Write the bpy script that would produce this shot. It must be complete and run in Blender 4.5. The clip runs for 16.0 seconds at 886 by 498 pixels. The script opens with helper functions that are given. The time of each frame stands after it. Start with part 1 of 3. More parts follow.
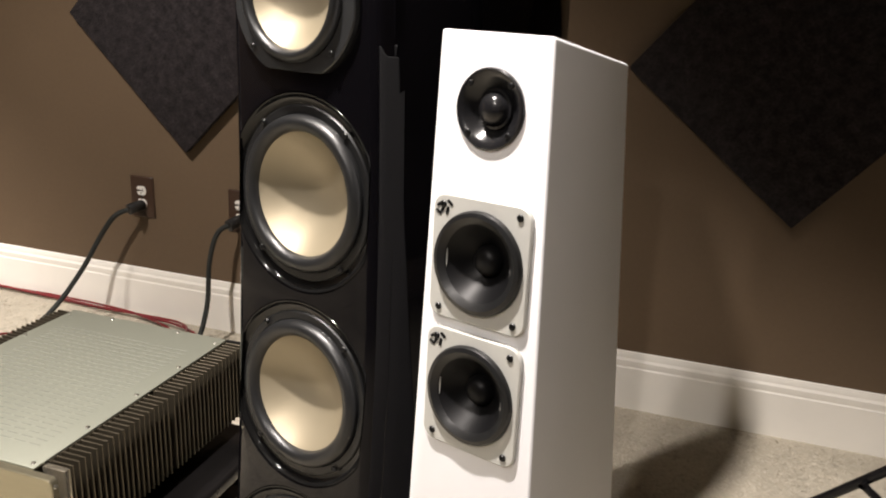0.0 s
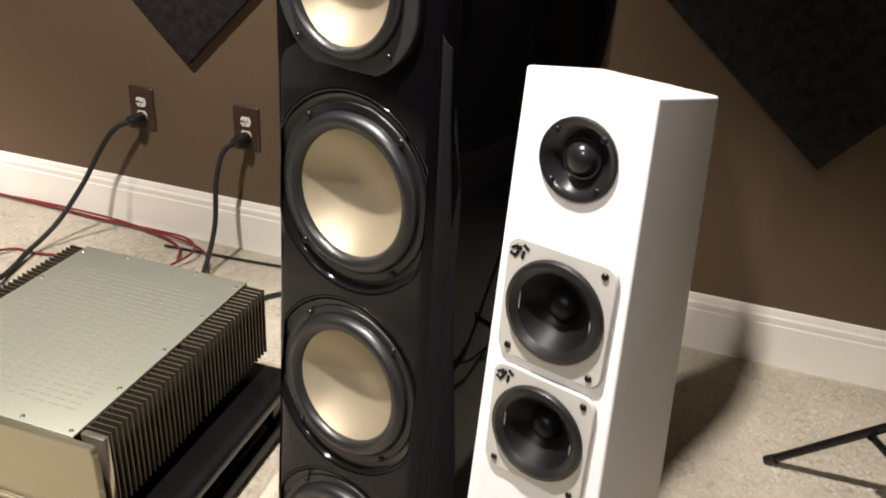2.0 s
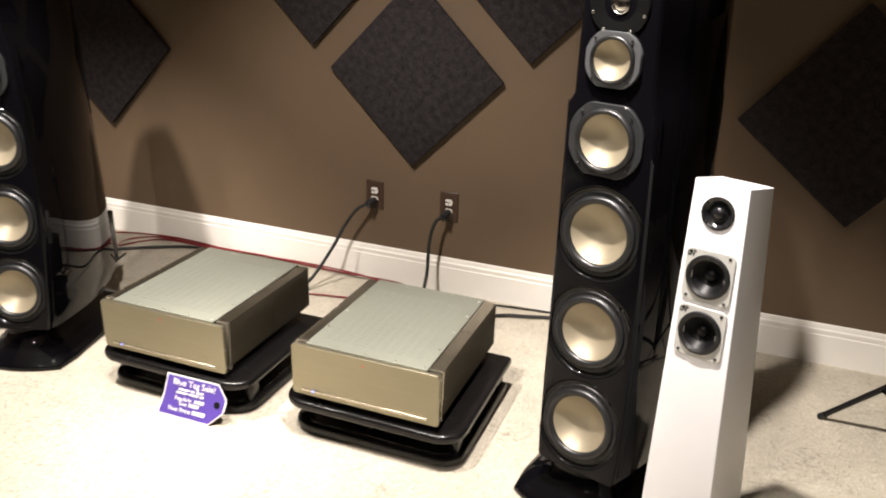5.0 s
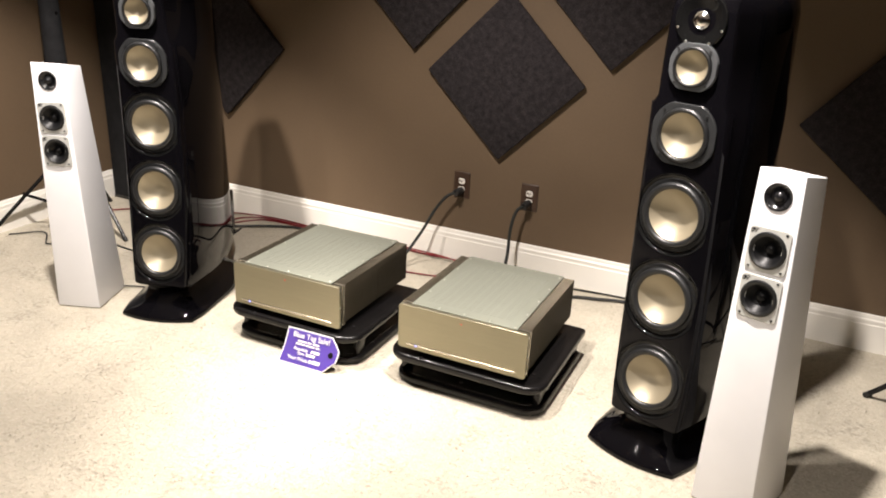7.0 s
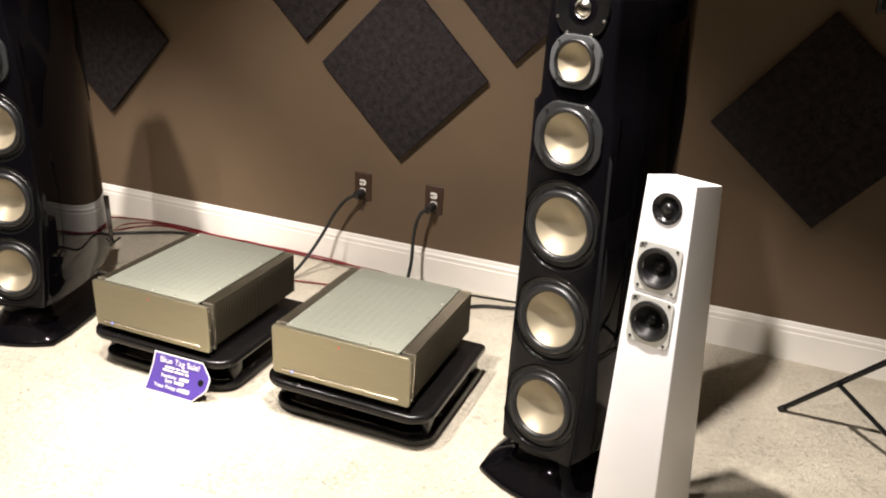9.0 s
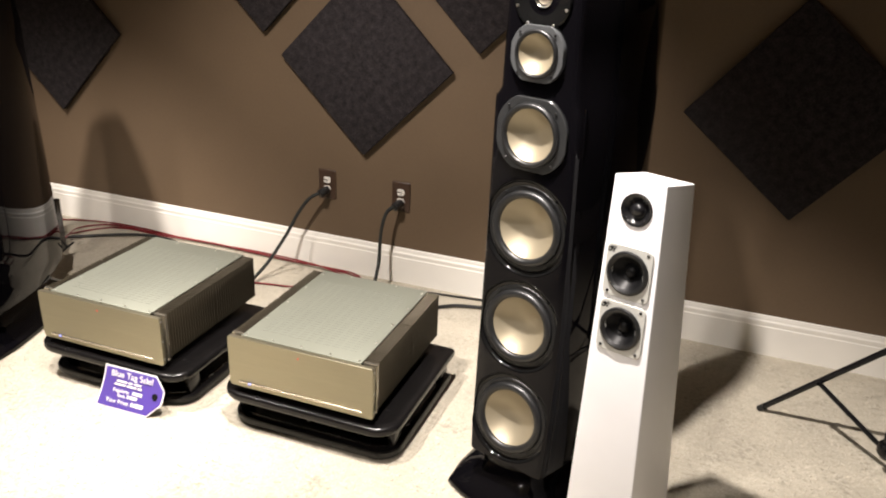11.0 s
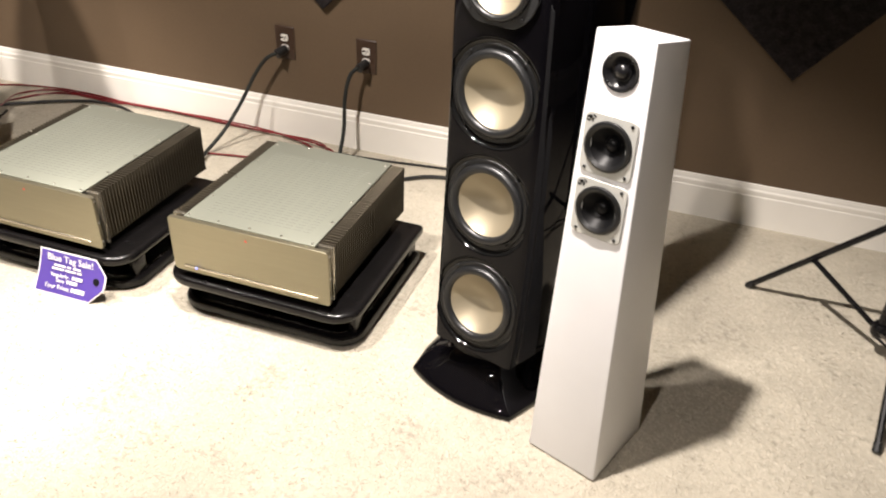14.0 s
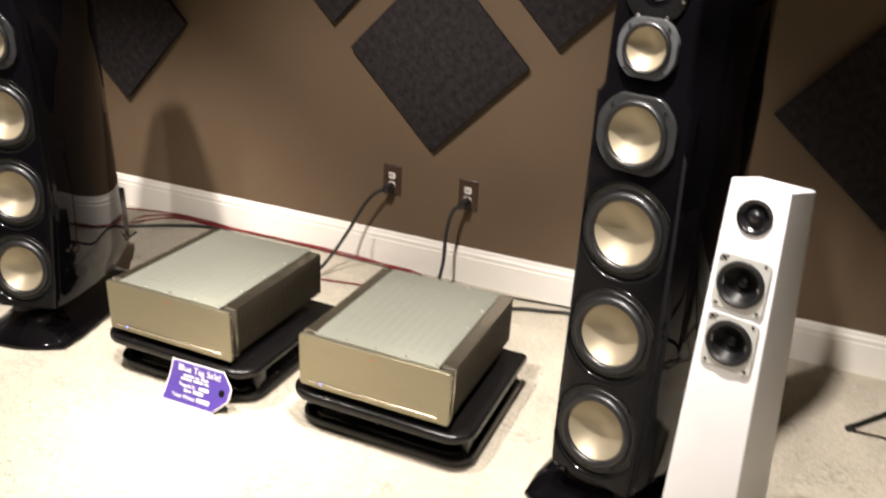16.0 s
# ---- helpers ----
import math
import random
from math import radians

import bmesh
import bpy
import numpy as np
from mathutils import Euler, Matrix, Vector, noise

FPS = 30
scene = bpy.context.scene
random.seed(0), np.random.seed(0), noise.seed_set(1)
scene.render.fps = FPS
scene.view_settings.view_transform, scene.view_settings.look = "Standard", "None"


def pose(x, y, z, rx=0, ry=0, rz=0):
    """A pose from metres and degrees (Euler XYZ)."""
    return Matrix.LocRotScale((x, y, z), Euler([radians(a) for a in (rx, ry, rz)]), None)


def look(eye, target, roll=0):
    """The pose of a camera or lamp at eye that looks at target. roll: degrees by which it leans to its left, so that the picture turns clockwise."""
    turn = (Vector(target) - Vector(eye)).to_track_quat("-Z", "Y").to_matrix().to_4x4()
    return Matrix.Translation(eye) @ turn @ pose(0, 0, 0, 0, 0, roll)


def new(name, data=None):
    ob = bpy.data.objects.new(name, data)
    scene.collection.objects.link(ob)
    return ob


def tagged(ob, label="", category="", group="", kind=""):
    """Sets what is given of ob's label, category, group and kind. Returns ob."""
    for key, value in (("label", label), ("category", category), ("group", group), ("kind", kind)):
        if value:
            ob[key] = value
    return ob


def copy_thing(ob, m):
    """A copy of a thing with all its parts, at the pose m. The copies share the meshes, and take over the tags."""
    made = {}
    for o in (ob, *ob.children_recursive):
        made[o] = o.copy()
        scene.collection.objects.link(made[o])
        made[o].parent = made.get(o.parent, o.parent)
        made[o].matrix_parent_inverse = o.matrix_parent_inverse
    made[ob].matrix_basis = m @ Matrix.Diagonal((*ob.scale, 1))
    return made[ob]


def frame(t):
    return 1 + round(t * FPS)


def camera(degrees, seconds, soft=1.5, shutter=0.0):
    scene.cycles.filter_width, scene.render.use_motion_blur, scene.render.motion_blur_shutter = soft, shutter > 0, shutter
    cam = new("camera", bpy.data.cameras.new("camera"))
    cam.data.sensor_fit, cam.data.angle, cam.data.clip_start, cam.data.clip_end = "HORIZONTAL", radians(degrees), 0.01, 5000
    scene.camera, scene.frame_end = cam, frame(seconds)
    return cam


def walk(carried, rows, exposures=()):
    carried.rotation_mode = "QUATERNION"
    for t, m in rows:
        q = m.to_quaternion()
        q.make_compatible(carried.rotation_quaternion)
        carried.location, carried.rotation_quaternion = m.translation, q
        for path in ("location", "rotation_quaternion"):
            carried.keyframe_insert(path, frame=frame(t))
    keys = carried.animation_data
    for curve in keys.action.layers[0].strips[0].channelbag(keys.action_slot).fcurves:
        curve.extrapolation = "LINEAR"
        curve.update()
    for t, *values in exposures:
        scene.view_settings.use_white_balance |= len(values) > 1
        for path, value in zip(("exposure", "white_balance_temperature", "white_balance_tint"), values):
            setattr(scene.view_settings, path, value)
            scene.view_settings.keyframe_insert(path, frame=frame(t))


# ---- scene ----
cam = camera(58.7, 16.0, soft=1.9, shutter=0.6)
PATH = [
    (0, (0.299, 0.604, 0.987), (-0.28, 2.42, 0.38), 2.7),
    (0.5, (0.295, 0.586, 1.032), (-0.231, 2.396, 0.363), 1.7),
    (1, (0.286, 0.581, 1.082), (-0.19, 2.343, 0.265), 2.5),
    (1.5, (0.243, 0.611, 1.09), (-0.234, 2.351, 0.227), 3.9),
    (2, (0.189, 0.66, 1.117), (-0.293, 2.371, 0.199), 4.3),
    (2.5, (0.204, 0.56, 1.149), (-0.242, 2.332, 0.336), 4.6),
    (3, (0.236, 0.315, 1.242), (-0.189, 2.089, 0.422), 3.3),
    (3.5, (0.182, 0.101, 1.324), (-0.376, 1.825, 0.478), 3.6),
    (4, (0.125, -0.061, 1.359), (-0.472, 1.68, 0.577), 2.6),
    (6.5, (0.174, -0.707, 1.455), (-0.578, 0.994, 0.722), 2.3),
    (7, (0.159, -0.756, 1.447), (-0.617, 0.936, 0.716), 2.7),
    (7.5, (0.172, -0.741, 1.446), (-0.572, 0.953, 0.687), 2.8),
    (8, (0.2, -0.656, 1.438), (-0.513, 1.054, 0.686), 2.5),
    (8.5, (0.257, -0.523, 1.435), (-0.424, 1.203, 0.689), 2.9),
    (11, (0.264, -0.295, 1.432), (-0.352, 1.442, 0.655), 2.5),
    (11.5, (0.191, -0.255, 1.436), (-0.304, 1.538, 0.701), 3.2),
    (12, (0.178, -0.198, 1.435), (-0.367, 1.564, 0.661), 2.4),
    (12.5, (0.214, -0.054, 1.427), (-0.386, 1.692, 0.657), 4.4),
    (13, (0.258, 0.013, 1.404), (-0.349, 1.714, 0.546), 4.0),
    (13.5, (0.272, 0.001, 1.369), (-0.315, 1.601, 0.322), 2.7),
    (14, (0.258, -0.071, 1.365), (-0.267, 1.525, 0.28), 2.6),
    (14.5, (0.242, -0.16, 1.372), (-0.216, 1.496, 0.348), 2.4),
    (15, (0.222, -0.22, 1.372), (-0.257, 1.457, 0.394), 1.7),
    (15.5, (0.172, -0.255, 1.381), (-0.436, 1.431, 0.493), 2.4),
    (16, (0.113, -0.267, 1.401), (-0.579, 1.436, 0.615), 3.2),
]
walk(cam, [(t, look(eye, target, roll)) for t, eye, target, roll in PATH],
     [(0, -0.36), (2.5, -0.32), (4, -0.20), (6.5, -0.11), (8.5, -0.11), (11, -0.16), (13, -0.16), (14.5, -0.14), (16, -0.12)])

# ---------- light ----------

world = bpy.data.worlds.new("room_world")
world.use_nodes = True
world.node_tree.nodes["Background"].inputs[0].default_value = (0.9, 0.8, 0.65, 1)
world.node_tree.nodes["Background"].inputs[1].default_value = 0.02
scene.world = world

CX = -1.075                      # the set-up is mirrored about this x
CEIL = 2.5


def spot_lamp(x, y, power, aim=(0, 0), cone=112, blend=0.75):
    """A recessed ceiling spot, or one added as fill."""
    data = bpy.data.lights.new("spot_lamp", "SPOT")
    data.energy, data.spot_size, data.spot_blend, data.shadow_soft_size = power, radians(cone), blend, 0.035
    data.color = (1.0, 0.912, 0.852)
    ob = new("spot_lamp", data)
    ob.matrix_world = look((x, y, CEIL - 0.03), (x + aim[0], y + aim[1], 0))
    return ob


# Ceiling downlights, set from the white speakers' shadows on the carpet.
spot_lamp(-0.335, 0.95, 515, (0.40, -0.06), 83, 0.5)
spot_lamp(-1.93, 0.96, 485, (-0.52, 0.12), 84, 0.5)
# Spot added to brighten the middle of the back wall.
spot_lamp(CX + 0.04, 0.72, 350, (0, 1.35), 72, 0.8)
# Two narrow spots added as fill for the white speakers' fronts.
spot_lamp(-0.34, -0.70, 130, (0.46, 2.36), 35, 0.6)
spot_lamp(-1.81, -0.70, 190, (-0.66, 2.38), 36, 0.6)

# ---------- materials ----------


def mat(name, color, rough=0.5, metal=0.0, var=0.0, scale=8.0, fine=0.0, fine_scale=120.0, bump=0.0, bump_scale=200.0,
        stretch=(1, 1, 1), coat=0.0, spec=0.5, rough_var=0.0, fleck=0.0, ior=1.5):
    """A procedural surface: colour varied at two scales, relief and uneven gloss."""
    m = bpy.data.materials.new(name)
    m.use_nodes = True
    nt = m.node_tree
    b = nt.nodes["Principled BSDF"]
    b.inputs["Base Color"].default_value = (*color, 1)
    b.inputs["Roughness"].default_value = rough
    b.inputs["Metallic"].default_value = metal
    b.inputs["Coat Weight"].default_value = coat
    b.inputs["IOR"].default_value = ior
    b.inputs["Coat Roughness"].default_value = 0.03
    b.inputs["Specular IOR Level"].default_value = spec
    tc = nt.nodes.new("ShaderNodeTexCoord")
    mp = nt.nodes.new("ShaderNodeMapping")
    mp.inputs["Scale"].default_value = stretch
    nt.links.new(tc.outputs["Object"], mp.inputs["Vector"])

    def noise_node(s, detail=4.0):
        n = nt.nodes.new("ShaderNodeTexNoise")
        n.inputs["Scale"].default_value, n.inputs["Detail"].default_value = s, detail
        nt.links.new(mp.outputs["Vector"], n.inputs["Vector"])
        return n

    last = None
    for amount, s in ((var, scale), (fine, fine_scale)):
        if amount > 0:
            n = noise_node(s)
            r = nt.nodes.new("ShaderNodeMapRange")
            r.inputs["From Min"].default_value, r.inputs["From Max"].default_value = 0.3, 0.7
            r.inputs["To Min"].default_value, r.inputs["To Max"].default_value = 1 - amount, 1 + amount
            nt.links.new(n.outputs["Fac"], r.inputs["Value"])
            mx = nt.nodes.new("ShaderNodeMix")
            mx.data_type, mx.blend_type = "RGBA", "MULTIPLY"
            mx.inputs["Factor"].default_value = 1
            if last is None:
                mx.inputs["A"].default_value = (*color, 1)
            else:
                nt.links.new(last, mx.inputs["A"])
            nt.links.new(r.outputs["Result"], mx.inputs["B"])
            last = mx.outputs["Result"]
    if fleck > 0:
        n, g = noise_node(62, 2.0), noise_node(7, 2.0)
        pr = nt.nodes.new("ShaderNodeMath")
        pr.operation = "MULTIPLY"
        nt.links.new(n.outputs["Fac"], pr.inputs[0])
        nt.links.new(g.outputs["Fac"], pr.inputs[1])
        r = nt.nodes.new("ShaderNodeMapRange")
        r.inputs["From Min"].default_value, r.inputs["From Max"].default_value = 0.31, 0.40
        r.inputs["To Min"].default_value, r.inputs["To Max"].default_value = 1.0, 1 - fleck
        nt.links.new(pr.outputs["Value"], r.inputs["Value"])
        mx = nt.nodes.new("ShaderNodeMix")
        mx.data_type, mx.blend_type = "RGBA", "MULTIPLY"
        mx.inputs["Factor"].default_value = 1
        nt.links.new(last, mx.inputs["A"])
        nt.links.new(r.outputs["Result"], mx.inputs["B"])
        last = mx.outputs["Result"]
    if last is not None:
        nt.links.new(last, b.inputs["Base Color"])
    if rough_var > 0:
        n = noise_node(scale * 2)
        r = nt.nodes.new("ShaderNodeMapRange")
        r.inputs["To Min"].default_value, r.inputs["To Max"].default_value = max(0.01, rough - rough_var), rough + rough_var
        nt.links.new(n.outputs["Fac"], r.inputs["Value"])
        nt.links.new(r.outputs["Result"], b.inputs["Roughness"])
    if bump > 0:
        n = noise_node(bump_scale, 6.0)
        bp = nt.nodes.new("ShaderNodeBump")
        bp.inputs["Strength"].default_value, bp.inputs["Distance"].default_value = bump, 0.003
        nt.links.new(n.outputs["Fac"], bp.inputs["Height"])
        nt.links.new(bp.outputs["Normal"], b.inputs["Normal"])
    return m


M_CARPET = mat("beige_carpet", (0.455, 0.414, 0.334), 0.95, var=0.10, scale=4, fine=0.08, fine_scale=60, bump=0.6, bump_scale=260, spec=0.1, fleck=0.2)
M_PILE = mat("beige_carpet_pile", (0.50, 0.457, 0.374), 0.95, var=0.09, scale=4, fine=0.08, fine_scale=40, spec=0.1, fleck=0.2)
M_WALL = mat("brown_wall_paint", (0.120, 0.082, 0.050), 0.55, var=0.05, scale=3, fine=0.03, fine_scale=90, bump=0.12, bump_scale=240, spec=0.35)
# Made-up tone for the unseen ceiling, darkened to lower the bounce.
M_CEILING = mat("dimmed_ceiling_beige", (0.50, 0.46, 0.39), 0.9, var=0.03, scale=2, bump=0.2, bump_scale=150)
M_TRIM = mat("white_trim_paint", (0.84, 0.81, 0.745), 0.35, var=0.03, scale=6, bump=0.04, bump_scale=60)
M_FELT = mat("charcoal_felt", (0.023, 0.0195, 0.0205), 0.95, var=0.35, scale=38, fine=0.3, fine_scale=160, bump=0.9, bump_scale=140, spec=0.15)
M_PIANO = mat("piano_black_lacquer", (0.0025, 0.0023, 0.003), 0.03, rough_var=0.012, scale=2, ior=1.31)
M_BEZEL = mat("gloss_black_bezel", (0.005, 0.005, 0.005), 0.07, rough_var=0.02, scale=9, spec=0.32)
M_RUBBER = mat("rubber_surround", (0.009, 0.0093, 0.0097), 0.36, var=0.15, scale=20, bump=0.05, bump_scale=300)
M_FRAME = mat("grey_driver_frame", (0.009, 0.0094, 0.010), 0.34, metal=0.25, var=0.1, scale=25, bump=0.08, bump_scale=500)
M_MIDPLATE = mat("silver_grey_driver_plate", (0.090, 0.094, 0.098), 0.42, metal=0.4, var=0.08, scale=25, bump=0.06, bump_scale=500)
M_LOWPLATE = mat("dark_driver_plate", (0.026, 0.027, 0.028), 0.27, metal=0.2, var=0.08, scale=25, bump=0.03, bump_scale=500)
M_CONE = mat("champagne_metal_cone", (0.335, 0.290, 0.205), 0.42, metal=0.55, var=0.04, scale=10, rough_var=0.05)
M_CHROME = mat("polished_metal", (0.75, 0.73, 0.70), 0.16, metal=1.0, var=0.05, scale=30)
M_SCREW = mat("steel_screw", (0.62, 0.60, 0.55), 0.28, metal=1.0, var=0.1, scale=60)
M_DARKSCREW = mat("black_screw", (0.012, 0.012, 0.012), 0.35, metal=0.4, var=0.1, scale=60)
M_WHITE = mat("white_satin_cabinet", (0.83, 0.83, 0.85), 0.42, var=0.025, scale=6, bump=0.04, bump_scale=120, rough_var=0.06)
M_PLATE = mat("light_grey_driver_plate", (0.50, 0.50, 0.47), 0.45, metal=0.15, var=0.04, scale=30, bump=0.05, bump_scale=500)
M_BLACKCONE = mat("black_polymer_cone", (0.005, 0.005, 0.0055), 0.42, spec=0.22, var=0.15, scale=30)
M_DOME = mat("black_silk_dome", (0.010, 0.010, 0.011), 0.22, var=0.1, scale=80)
M_CHAMP = mat("champagne_brushed_aluminium", (0.295, 0.270, 0.190), 0.36, metal=0.85, var=0.03, scale=5, fine=0.025, fine_scale=40,
              stretch=(1, 20, 20), bump=0.03, bump_scale=90, rough_var=0.04)
M_TOP = mat("silver_anodised_top", (0.262, 0.271, 0.222), 0.45, metal=0.5, var=0.03, scale=5, fine=0.03, fine_scale=300, bump=0.05, bump_scale=600)
M_FIN = mat("bronze_anodised_fin", (0.092, 0.078, 0.055), 0.40, metal=0.75, var=0.08, scale=14, rough_var=0.06)
M_TRIMBAR = mat("polished_champagne", (0.55, 0.50, 0.40), 0.25, metal=0.9, var=0.05, scale=30)
M_SLOT = mat("vent_dark", (0.150, 0.154, 0.130), 0.8, var=0.2, scale=50)
M_SHELF = mat("black_satin_shelf", (0.006, 0.0055, 0.0055), 0.24, spec=0.3, var=0.2, scale=12, bump=0.05, bump_scale=150, rough_var=0.08)
M_CORD = mat("black_braided_cord", (0.007, 0.009, 0.007), 0.65, var=0.75, scale=110, bump=0.8, bump_scale=320)
M_REDWIRE = mat("red_wire", (0.16, 0.012, 0.016), 0.40, var=0.15, scale=40)
M_BLKWIRE = mat("black_wire", (0.014, 0.014, 0.014), 0.45, var=0.15, scale=40)
M_OUTPLATE = mat("dark_brown_plate", (0.050, 0.028, 0.018), 0.35, var=0.1, scale=30)
M_IVORY = mat("white_receptacle", (0.75, 0.72, 0.66), 0.35, var=0.03, scale=40)
M_STAND = mat("black_powder_coat", (0.006, 0.0058, 0.0062), 0.26, spec=0.35, var=0.2, scale=30, bump=0.05, bump_scale=400)
M_CLOTH = mat("black_cloth", (0.012, 0.012, 0.013), 0.9, var=0.3, scale=25, bump=0.5, bump_scale=90, spec=0.2)
M_PURPLE = mat("purple_print", (0.085, 0.050, 0.30), 0.40, var=0.06, scale=10)
M_PAPER = mat("white_card", (0.80, 0.78, 0.76), 0.5, var=0.02, scale=10)


def glow(name, color, strength):
    m = bpy.data.materials.new(name)
    m.use_nodes = True
    b = m.node_tree.nodes["Principled BSDF"]
    b.inputs["Base Color"].default_value = (*color, 1)
    b.inputs["Emission Color"].default_value = (*color, 1)
    b.inputs["Emission Strength"].default_value = strength
    return m


M_BLUELED = glow("blue_indicator", (0.25, 0.3, 1.0), 0.5)
M_REDLED = glow("red_mark", (0.6, 0.08, 0.05), 0.04)

# ---------- mesh helpers ----------


def mesh_of(bm, name, material, smooth=35):
    bmesh.ops.recalc_face_normals(bm, faces=bm.faces)
    me = bpy.data.meshes.new(name)
    bm.to_mesh(me)
    bm.free()
    me.materials.append(material)
    if smooth:
        me.polygons.foreach_set("use_smooth", [True] * len(me.polygons))
        me.set_sharp_from_angle(angle=radians(smooth))
    return me


def part(name, bm, material, parent=None, label="", smooth=35):
    """Links a bmesh (or a shared mesh) as one mesh object under a thing or a part."""
    me = bm if isinstance(bm, bpy.types.Mesh) else mesh_of(bm, name, material, smooth)
    ob = new(name, me)
    ob.parent = parent
    return tagged(ob, label) if label else ob


def thing(name, m, label, category, group="", kind=""):
    ob = new(name)
    ob.empty_display_size = 0.05
    ob.matrix_world = m
    return tagged(ob, label, category, group, kind)


def box(x0, x1, y0, y1, z0, z1, bevel=0.0, seg=2, bm=None):
    """A box with rounded edges."""
    bm = bm or bmesh.new()
    r = bmesh.ops.create_cube(bm, size=1)
    for v in r["verts"]:
        v.co = Vector(((x0 + x1) / 2 + v.co.x * (x1 - x0), (y0 + y1) / 2 + v.co.y * (y1 - y0), (z0 + z1) / 2 + v.co.z * (z1 - z0)))
    if bevel:
        es = list({e for v in r["verts"] for e in v.link_edges})
        bmesh.ops.bevel(bm, geom=es, offset=bevel, segments=seg, affect="EDGES", profile=0.5)
    return bm


def lathe(profile, seg=48, m=None, limit=None, bm=None):
    """Turns (radius, height) round the local z axis; m places it. limit clips x to +-limit."""
    bm = bm or bmesh.new()
    rings = []
    for r, h in profile:
        if r < 1e-6:
            rings.append([bm.verts.new((0, 0, h))])
        else:
            ring = []
            for i in range(seg):
                a = 2 * math.pi * i / seg
                x, y = r * math.cos(a), r * math.sin(a)
                if limit:
                    x = max(-limit, min(limit, x))
                ring.append(bm.verts.new((x, y, h)))
            rings.append(ring)
    made = [v for ring in rings for v in ring]
    for a, b in zip(rings, rings[1:]):
        for i in range(seg):
            j = (i + 1) % seg
            q = [a[i % len(a)], a[j % len(a)], b[j % len(b)], b[i % len(b)]]
            q = [v for k, v in enumerate(q) if v not in q[:k]]
            if len(q) > 2:
                bm.faces.new(q)
    if m is not None:
        for v in made:
            v.co = m @ v.co
    return bm


def loft(sections, bm=None, caps=True):
    """Skins closed outlines of equal length, one above the other."""
    bm = bm or bmesh.new()
    rings = [[bm.verts.new(p) for p in s] for s in sections]
    n = len(rings[0])
    for a, b in zip(rings, rings[1:]):
        for i in range(n):
            bm.faces.new((a[i], a[(i + 1) % n], b[(i + 1) % n], b[i]))
    if caps:
        bm.faces.new(rings[0][::-1])
        bm.faces.new(rings[-1])
    return bm


def smooth_path(points, step=8):
    """Catmull-Rom through the points."""
    p = [Vector(q) for q in points]
    p = [2 * p[0] - p[1]] + p + [2 * p[-1] - p[-2]]
    out = []
    for i in range(1, len(p) - 2):
        for k in range(step):
            t = k / step
            a, b, c, d = p[i - 1], p[i], p[i + 1], p[i + 2]
            out.append(0.5 * (2 * b + (c - a) * t + (2 * a - 5 * b + 4 * c - d) * t * t + (3 * b - a - 3 * c + d) * t ** 3))
    out.append(p[-2])
    return out


def tube(points, radius, seg=8, step=8, bm=None):
    """A round tube along a smooth path."""
    bm = bm or bmesh.new()
    path = smooth_path(points, step) if step > 1 else [Vector(q) for q in points]
    rings = []
    side = None
    for i, p in enumerate(path):
        d = (path[min(i + 1, len(path) - 1)] - path[max(i - 1, 0)]).normalized()
        ref = side if side is not None else (Vector((0, 0, 1)) if abs(d.z) < 0.9 else Vector((1, 0, 0)))
        side = (ref - d * ref.dot(d)).normalized()
        up = d.cross(side)
        rings.append([bm.verts.new(p + radius * (math.cos(2 * math.pi * k / seg) * side + math.sin(2 * math.pi * k / seg) * up)) for k in range(seg)])
    for a, b in zip(rings, rings[1:]):
        for k in range(seg):
            bm.faces.new((a[k], a[(k + 1) % seg], b[(k + 1) % seg], b[k]))
    bm.faces.new(rings[0][::-1])
    bm.faces.new(rings[-1])
    return bm


def rounded_rect(x0, x1, y0, y1, radii, seg=6):
    """Outline with a radius for each corner, from (x0,y0) anticlockwise."""
    out = []
    for (cx, cy, sx, sy, a0), r in zip(((x0, y0, 1, 1, 180), (x1, y0, -1, 1, 270), (x1, y1, -1, -1, 0), (x0, y1, 1, -1, 90)), radii):
        for k in range(seg + 1):
            a = radians(a0 + 90 * k / seg)
            out.append((cx + sx * r + r * math.cos(a), cy + sy * r + r * math.sin(a)))
    return out


def slab(outline, z0, z1, edge=0.0, seg=3):
    """A flat slab over an outline, with rounded upper and lower edges."""
    cx = sum(p[0] for p in outline) / len(outline)
    cy = sum(p[1] for p in outline) / len(outline)
    ex = max(abs(p[0] - cx) for p in outline)
    ey = max(abs(p[1] - cy) for p in outline)

    def ring(inset, z):
        return [(cx + (x - cx) * (1 - inset / ex), cy + (y - cy) * (1 - inset / ey), z) for x, y in outline]
    if not edge:
        return loft([ring(0, z0), ring(0, z1)])
    rings = []
    for k in range(seg + 1):
        a = math.pi / 2 * k / seg
        rings.append(ring(edge * (1 - math.sin(a)), z0 + edge * (1 - math.cos(a))))
    for k in range(seg + 1):
        a = math.pi / 2 * k / seg
        rings.append(ring(edge * (1 - math.cos(a)), z1 - edge * (1 - math.sin(a))))
    return loft(rings)


